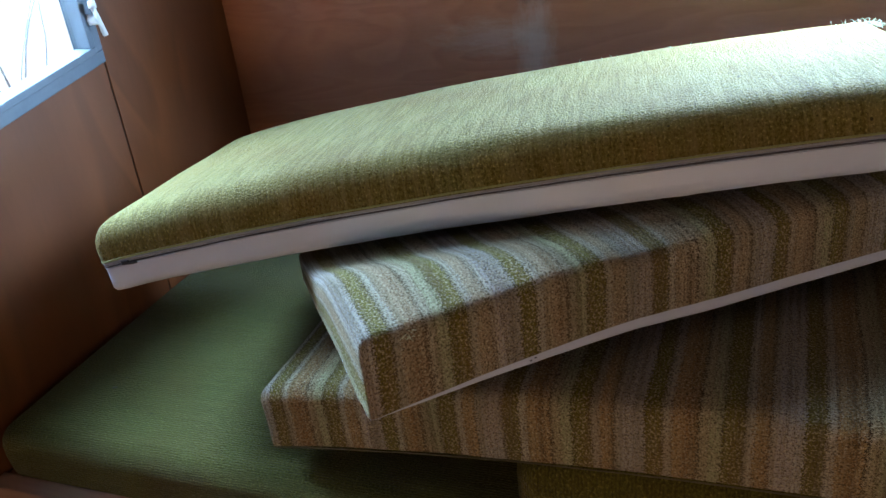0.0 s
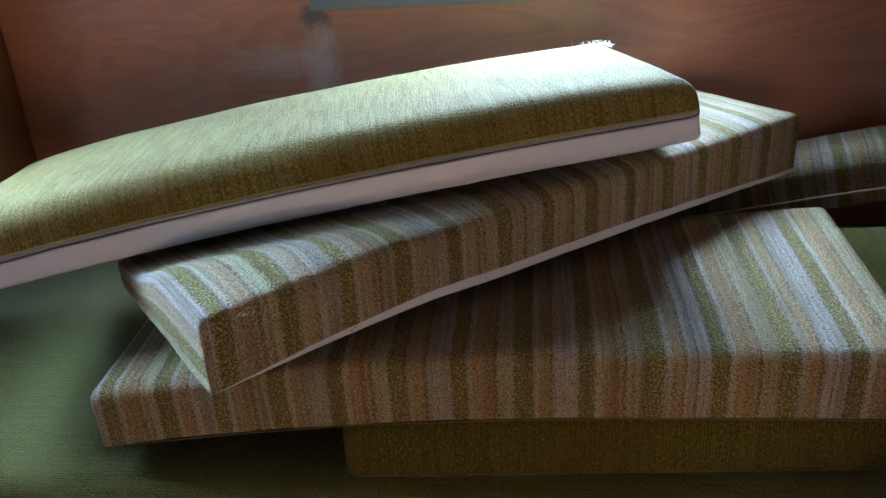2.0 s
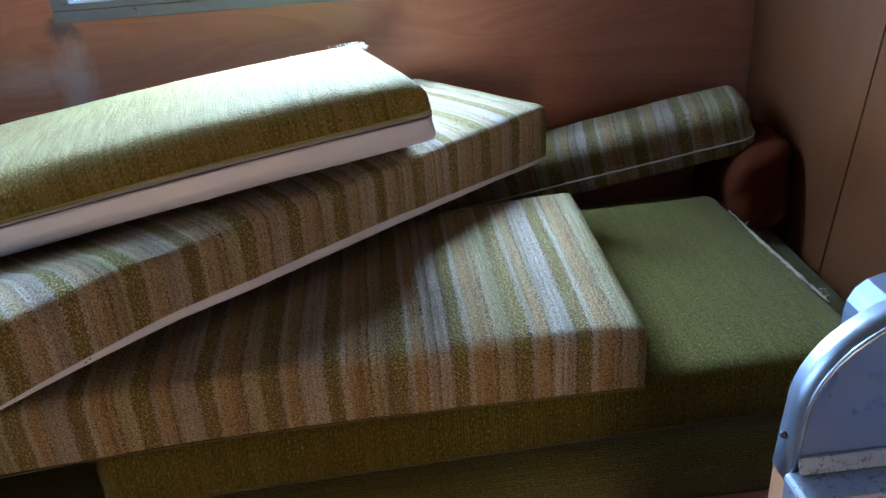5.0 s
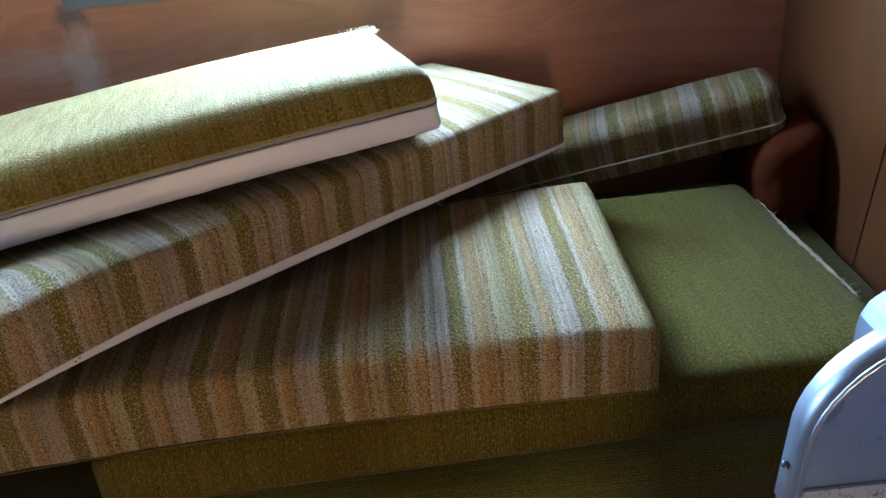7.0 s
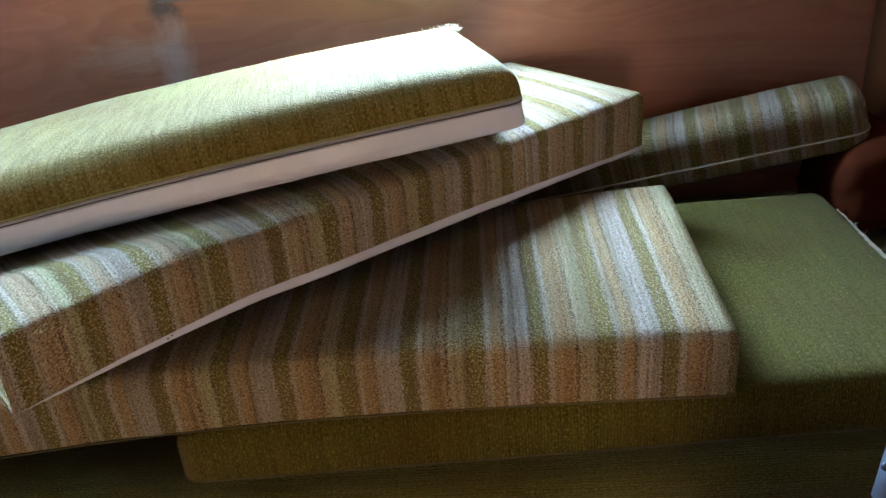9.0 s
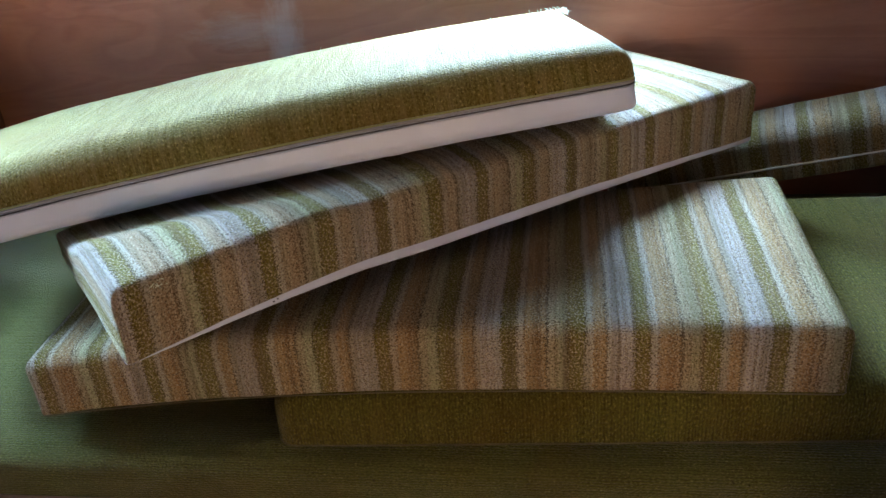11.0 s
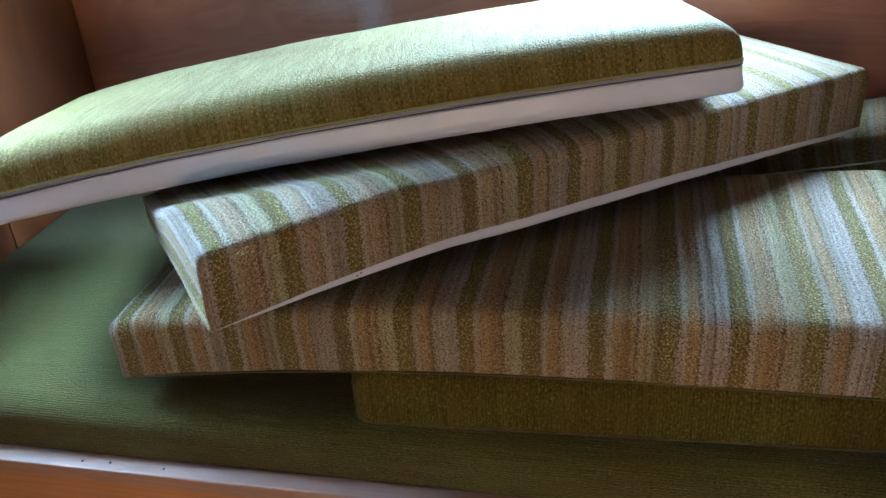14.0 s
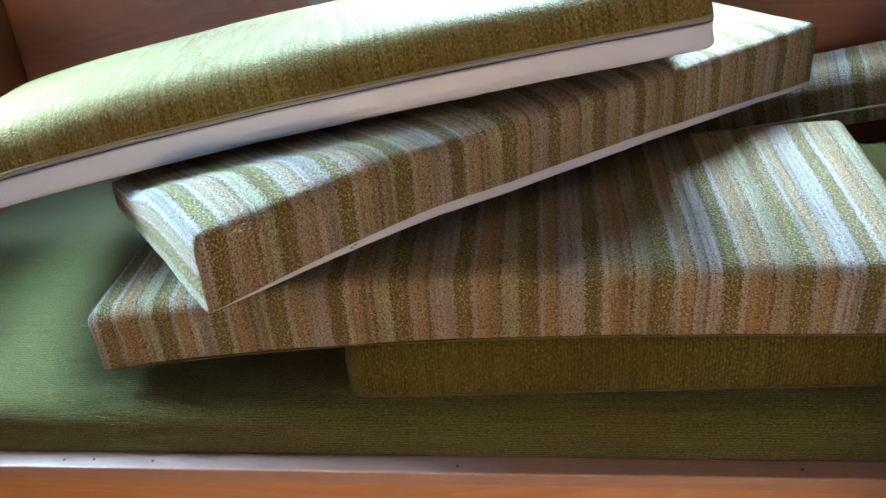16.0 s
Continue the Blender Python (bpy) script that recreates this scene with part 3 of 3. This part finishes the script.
# second green cushion
size = (1.262, 0.67, 0.100)
bend = straight((-0.368, 0.737, 0.448), (1, 0.044, 0), (0.03, 1, 0))
second, _, _ = cushion("olive green woven seat cushion with a torn end seam", size, 0.032, bend, GREEN_SECOND, 0.006, GREEN_SECOND, 0.010, 0.001, 0.03, 2.0)
attach(part("piping", rim(size, 0.03, bend, 0.005, 0.0012), DULL_PIPING, None, "thin olive piping", True), second)
rng = random.Random(3)
tear = bmesh.new()
prev = None
for k in range(41):
    s = k / 40
    y = 0.17 + 0.40 * s
    w = 0.005 + 0.013 * math.sin(math.pi * min(1, s * 1.1)) * rng.uniform(0.6, 1.2)
    row = [tear.verts.new(bend(Vector((size[0] - 0.008 - dx * w + 0.002 * rng.uniform(-1, 1), y, size[2] - 0.006 - dz * w)))) for dx, dz in ((1.0, -0.55), (0.35, -0.35), (-0.35, 0.25), (-0.5, 1.0))]
    if prev:
        for a in range(3):
            tear.faces.new((prev[a], prev[a + 1], row[a + 1], row[a]))
    prev = row
torn = attach(part("torn_seam", tear, FOAM, None, "frayed pale backing showing through a torn seam"), second)
for k in range(16):
    y = 0.17 + 0.40 * rng.random()
    p = bend(Vector((size[0] - 0.012, y, size[2] - 0.002)))
    q = [p, p + Vector((rng.uniform(-0.006, 0.008), rng.uniform(-0.01, 0.01), rng.uniform(0.002, 0.007))), p + Vector((rng.uniform(-0.01, 0.014), rng.uniform(-0.018, 0.018), rng.uniform(-0.004, 0.008)))]
    under(torn, part("loose_thread", tube(q, 0.0005, 4, 0.6), FOAM))

# lower striped cushion, its left end sagging over the edge of the one below
size = (1.232, 0.50, 0.112)
bend = straight((-0.764, 0.740, 0.569), (1, -0.007, 0), (0.016, 1, 0.03), lambda x, y, z: (0.010 * (1 - x / 1.23) ** 3, 0, -0.072 * max(0, 1 - x / 1.23) ** 3 - 0.034 * math.exp(-((x - 0.78) / 0.30) ** 2) * (z / 0.112) * min(1, max(0, y / 0.40))))
lower, _, _ = cushion("striped green, grey and tan woven cushion over a green one", size, 0.022, bend, STRIPE_LOWER, 0.004, STRIPE_LOWER, 0.010, 0.001, 0.025, 3.0, 0.002, square=5.0)
attach(part("piping", rim(size, 0.02, bend, 0.003, 0.0010, square=5.0), DULL_PIPING, None, "thin olive piping", True), lower)

# upper striped cushion, lying askew across the pile
TOP_AT, TOP_X, TOP_Y = Vector((-1.030, 0.7865, 0.7135)), Vector((1.192, 0.232, 0.167)).normalized(), Vector((-0.19, 0.975, -0.11))


def top_underside(x, y):
    """Height of the top cushion's underside, and how far a place lies behind its front edge."""
    d = Vector((x - TOP_AT.x, y - TOP_AT.y))
    along, behind = d.dot(Vector((0.982, 0.191))), d.dot(Vector((-0.191, 0.982)))
    return TOP_AT.z + 0.138 * along - 0.11 * max(0, behind) + 0.020 * math.sin(math.pi * min(1, max(0, along / 1.26)) ** 0.75), behind


size = (1.235, 0.415, 0.112)
laid = straight((-0.491, 0.601, 0.702), (0.93, 0.774, -0.012), (-0.64, 0.768, 0.0),
                lambda x, y, z: (0, 0, 0.008 * math.exp(-((x - 0.28) / 0.16) ** 2) + 0.009 * math.sin(math.pi * min(1, max(0, x / 1.235)))))


def vinyl_height(x, y):
    """The pale underside shows as a strip that narrows to both corners and is tucked under at the end."""
    s = min(1, max(0, (x - 0.012) / 0.36)) * (1 - 0.62 * min(1, max(0, (x - 0.75) / 0.4)))
    return 0.0008 + 0.0205 * s ** 0.7 * (1 - min(1, max(0, (0.02 - x) / 0.02)))


def bend(p):
    v = vinyl_height(p.x, p.y)
    p = p.copy()
    p.z = p.z * v / 0.021 if p.z < 0.021 else v + (p.z - 0.021) * (0.112 - v) / 0.091
    q = laid(p)
    q.z += 0.014 * max(0, p.x / 1.235) ** 8 * p.z / 0.112
    under, behind = top_underside(q.x, q.y)
    foot = laid(Vector((p.x, p.y, 0))).z
    high = foot + 0.134
    ease = min(1, max(0, (behind + 0.15) / 0.15))
    room = max(0.25, min(1, (under - 0.010 - foot) / (high - foot)))
    q.z = foot + (q.z - foot) * (1 + (room - 1) * ease * ease * (3 - 2 * ease))
    q.y = min(q.y, 1.67 + (q.y - 1.67) * 0.3)
    return q


upper, upper_cover, upper_foot = cushion("striped pale blue and green woven cushion lying askew across the pile", size, 0.016, bend, STRIPE_UPPER, 0.021, VINYL, 0.016, 0.0, 0.025, 4.0, 0.0022, square=5.0)
under(upper_cover, part("corner_stitching", tube([bend(Vector((0.007, 0.004, z))) for z in (0.015, 0.03, 0.05, 0.07, 0.085)], 0.0013, 5), THREAD, None, "pale corner stitching", True))
for x, z in ((0.212, 0.012), (0.2185, 0.0145)):
    spot = bmesh.new()
    bmesh.ops.create_icosphere(spot, subdivisions=1, radius=1, matrix=Matrix.LocRotScale(bend(Vector((x, 0.0, z))), Euler((0, 0, 0.69)), (0.0022, 0.0008, 0.0016)))
    under(upper_foot, part("stain", spot, ZIP_DARK, None, "tiny dark spot"))
rng = random.Random(12)
for k in range(9):
    p = bend(Vector((0.045 + 0.035 * rng.random(), 0.0, 0.098 + 0.008 * rng.random())))
    q = [p]
    for i in range(3):
        q.append(q[-1] + Vector((rng.uniform(-0.004, 0.006), rng.uniform(-0.003, 0.001), rng.uniform(-0.003, 0.003))))
    under(upper_cover, part("loose_thread", tube(q, 0.0006, 4, 0.5), THREAD))
# striped backrest cushion behind, tipped up at its far end
size = (0.79, 0.165, 0.130)
ax = Vector((0.40, -0.085, 0.103)).normalized()
end = Vector((0.948, 1.432, 0.640))
leaning = straight(end - ax * size[0], ax, (0.20, 0.98, 0.0))


def against_wall(q):
    """Squashes what would reach into the back wall."""
    if q.y > 1.655:
        q.y = 1.655 + 0.034 * math.tanh((q.y - 1.655) / 0.08)
    return q


def bend(p):
    return against_wall(leaning(p))


back, _, _ = cushion("striped green and tan backrest cushion propped in the corner", size, 0.034, bend, STRIPE_BACK, 0.012, STRIPE_BACK, 0.006, 0.0, 0.025, 5.0, 0.002, 0.03)
attach(part("piping", rim(size, 0.034, bend, 0.043, 0.0024, 0.001), PIPING, None, "pale piping along the front", True), back)

# green cushion on top of the pile
size = (1.272, 0.565, 0.116)
lying = straight(TOP_AT, TOP_X, TOP_Y, lambda x, y, z: (0, 0, 0.020 * math.sin(math.pi * min(1, max(0, x / 1.26)) ** 0.75) - 0.011 * max(0, x / 1.27) ** 5 * (z / 0.116)))
SPLIT = 0.052


def bend(p):
    """The vinyl band is wider towards the frayed end."""
    edge = SPLIT + 0.003 * min(1, max(0, p.x / 0.9)) ** 1.2
    z = p.z * edge / SPLIT if p.z < SPLIT else edge + (p.z - SPLIT) * (0.116 - edge) / (0.116 - SPLIT)
    return lying(Vector((p.x, p.y, z)))


top, cover, vinyl_band = cushion("green woven cushion with a white vinyl band and frayed corner", size, 0.037, bend, GREEN_TOP, SPLIT, VINYL, 0.010, 0.003, 0.025, 6.0, 0.002, square=4.0)
under(vinyl_band, part("zip_tape", rim(size, 0.037, bend, SPLIT - 0.0015, 0.0030, -0.002, square=4.0), SEAM_TAPE, None, "grey zip tape", True))
under(cover, part("edge_stitching", rim(size, 0.037, bend, SPLIT + 0.003, 0.0017, 0.0, square=4.0), THREAD_GREEN, None, "pale green edge stitching", True))
under(vinyl_band, part("zip_line", rim(size, 0.037, bend, SPLIT - 0.0062, 0.0013, -0.0016, square=4.0), ZIP_DARK, None, "dark zip line", True))
under(vinyl_band, part("zip_edge", rim(size, 0.037, bend, SPLIT - 0.0095, 0.0011, -0.0018, square=4.0), VINYL, None, "raised vinyl welt", True))
slider = bmesh.new()
for at, dims in ((Vector((0.052, -0.003, SPLIT - 0.004)), (0.012, 0.004, 0.007)), (Vector((0.064, -0.004, SPLIT - 0.007)), (0.018, 0.0016, 0.004))):
    bmesh.ops.create_cube(slider, size=1, matrix=Matrix.LocRotScale(bend(at), Euler((0, -0.14, 0.19)), dims))
bmesh.ops.bevel(slider, geom=list(slider.edges), offset=0.0006, segments=1, affect="EDGES")
under(vinyl_band, part("zip_slider", slider, DARK_METAL, None, "small dark zip slider"))
rng = random.Random(21)
for k in range(120):
    if k < 70:
        x, y = size[0] - 0.02 - 0.06 * rng.random() ** 1.5, size[1] - 0.012 - 0.05 * rng.random() ** 2
        if rng.random() < 0.5:
            x, y = size[0] - 0.012, size[1] - 0.012 - 0.07 * rng.random()
    elif k < 96:
        x, y = size[0] * 0.60 + 0.05 * rng.gauss(0, 1), size[1] - 0.01
    else:
        x, y = size[0] * (0.5 + 0.45 * rng.random()), size[1] - 0.01
    p = bend(Vector((x, y, size[2] - 0.004)))
    reach = 0.011 if k < 70 else 0.009
    q = [p]
    d = Vector((rng.uniform(-0.4, 0.8), rng.uniform(-0.3, 0.8), rng.uniform(-0.2, 0.6))).normalized()
    for i in range(4):
        q.append(q[-1] + d * reach / 3 * rng.uniform(0.6, 1.3))
        d = (d + Vector((rng.uniform(-0.9, 0.9), rng.uniform(-0.9, 0.9), rng.uniform(-1.0, 0.5)))).normalized()
    under(cover, part("frayed_thread", tube(q, 0.0010, 4, 0.5), THREAD))

# brown bundle wedged in the corner under the backrest cushion
size = (0.140, 0.27, 0.225)
bend = straight((0.878, 1.365, 0.452), (1, 0.06, 0.10), (-0.12, 1, -0.05), lambda x, y, z: (0.02 * z / 0.16, 0, -0.03 * (1 - x / 0.13) * z / 0.16))
bundle = thing("bag", (0.94, 1.5, 0.452), "rust-brown soft vinyl bag wedged in the dark corner", "bag")
attach(part("body", cushion_mesh(size, 0.052, bend, 0, size[2], 0, 0.02, 0.012, 0.012, 9.0), BROWN), bundle)
attach(part("fold", tube([bend(Vector((0.008 + 0.02 * math.sin(5 * s), 0.02 + 0.2 * s, 0.085 + 0.02 * math.sin(7 * s)))) for s in [i / 10 for i in range(11)]], 0.006, 8), BROWN, None, "", True), bundle)

# ---- cooker and its partition ----
PX0, PY0, PY1, PZT = 0.391, 0.192, 0.218, 1.038


def arch(inset=0.0, foot=0.0):
    """Outline of the partition in x and z: up the free edge, round the corner, along the top."""
    pts = [(PX0 + inset + 0.010 * max(0, (z - 0.885) / 0.08) * 0.6, z) for z in (foot, 0.885, 0.915, 0.945)]
    x0 = pts[-1][0]
    rx, rz = 0.125 - inset, PZT - inset - 0.945
    pts += [(x0 + rx * (1 - math.cos(a)), 0.945 + rz * math.sin(a)) for a in [math.pi / 2 * k / 14 for k in range(1, 15)]]
    return pts + [(XR - 0.001, PZT - inset)]


def arch_slab(y0, y1, inset, foot):
    bm = bmesh.new()
    out = arch(inset, foot) + [(XR - 0.001, foot)]
    a = [bm.verts.new((x, y0, z)) for x, z in out]
    b = [bm.verts.new((x, y1, z)) for x, z in out]
    bm.faces.new(a)
    bm.faces.new(b[::-1])
    for i in range(len(out)):
        j = (i + 1) % len(out)
        bm.faces.new((a[i], b[i], b[j], a[j]))
    bmesh.ops.recalc_face_normals(bm, faces=bm.faces)
    return bm


def arch_band(y0, y1, thick, foot, lip=0.0):
    """A strip of metal bent over the partition's edge."""
    bm = bmesh.new()
    rows = []
    line = arch(0.0, foot)
    for k, (x, z) in enumerate(line):
        p, q = line[max(0, k - 1)], line[min(len(line) - 1, k + 1)]
        d = Vector((q[0] - p[0], q[1] - p[1])).normalized()
        nx, nz = -d.y, d.x
        rows.append([bm.verts.new((x + nx * o, y, z + nz * o)) for o, y in ((-lip, y0), (thick, y0), (thick + 0.001, (y0 + y1) / 2), (thick, y1), (-lip, y1))])
    for r0, r1 in zip(rows, rows[1:]):
        for i in range(4):
            f = bm.faces.new((r0[i], r0[i + 1], r1[i + 1], r1[i]))
            f.smooth = True
    bmesh.ops.recalc_face_normals(bm, faces=bm.faces)
    return bm


partition = thing("partition", (0.7, 0.21, 0), "plywood partition with a rounded aluminium-trimmed top beside the cooker", "partition")
attach(part("panel", arch_slab(PY0, PY1, 0.002, 0.0), PANEL_WOOD), partition)
attach(part("splash_sheet", arch_slab(PY0 - 0.0032, PY0 - 0.0004, 0.003, 0.905), SHEET_METAL, None, "smudged blue-grey metal splash sheet"), partition)
band = attach(part("edge_band", arch_band(PY0 - 0.004, PY1 - 0.004, 0.0015, 0.885, 0.0), BRIGHT_METAL, None, "polished aluminium edge band", ), partition)
inner = [(x + 0.0008, PY0 - 0.0045, z) for x, z in arch(0.0, 0.9)[0:] if z > 0.89]
under(band, part("edge_bead", tube(inner, 0.0022, 8), BRIGHT_METAL, None, "bright rolled edge", True))
screw = bmesh.new()
bmesh.ops.create_uvsphere(screw, u_segments=10, v_segments=6, radius=0.0032, matrix=pose(0.3895, 0.203, 0.921))
under(band, part("screw", screw, DARK_METAL, None, "dark screw head", True))
# stay plate fixed behind the partition
plate = bmesh.new()
pts = [(0.462, 0.80), (0.462, 0.985), (0.4635, 0.995), (0.469, 1.006), (0.478, 1.013), (0.49, 1.017), (0.52, 1.0185), (0.80, 1.0185), (0.80, 0.80)]
a = [plate.verts.new((x, PY1 + 0.002, z)) for x, z in pts]
b = [plate.verts.new((x, 0.268, z)) for x, z in pts]
plate.faces.new(a)
plate.faces.new(b[::-1])
for i in range(len(pts)):
    plate.faces.new((a[i], b[i], b[(i + 1) % len(pts)], a[(i + 1) % len(pts)]))
bmesh.ops.recalc_face_normals(plate, faces=plate.faces)
stay = attach(part("back_plate", plate, SHEET_METAL, None, "rounded metal plate behind the panel"), partition)
knob = bmesh.new()
bmesh.ops.create_uvsphere(knob, u_segments=12, v_segments=8, radius=0.006, matrix=pose(0.505, 0.252, 1.019))
under(stay, part("stud", knob, DARK_METAL, None, "dark round stud", True))

cooker = thing("cooker", (0.7, -0.05, 0), "worn pitted metal cooker top against the partition", "cooker")
attach(part("cabinet", boxes((0.388, XR - 0.002, -0.36, 0.186, 0.001, 0.868), bevel=0.003), DARK_METAL), cooker)
attach(part("pan", boxes((0.392, XR - 0.002, -0.355, 0.150, 0.8685, 0.874), bevel=0.002), SHEET_METAL), cooker)
attach(part("rear_rim", boxes((0.384, XR - 0.002, 0.153, 0.1865, 0.8685, 0.899), bevel=0.004), WORN_METAL, None, "scratched pitted rear rim"), cooker)
hinge = bmesh.new()
v = [[hinge.verts.new((x, y, z)) for y, z in ((0.1885, 0.9105), (0.185, 0.911), (0.1785, 0.9005), (0.1795, 0.8993))] for x in (0.394, XR - 0.002)]
for i in range(4):
    hinge.faces.new((v[0][i], v[0][(i + 1) % 4], v[1][(i + 1) % 4], v[1][i]))
hinge.faces.new(v[0][::-1])
hinge.faces.new(v[1])
bmesh.ops.recalc_face_normals(hinge, faces=hinge.faces)
attach(part("angle_strip", hinge, WORN_METAL, None, "stippled metal angle strip"), cooker)
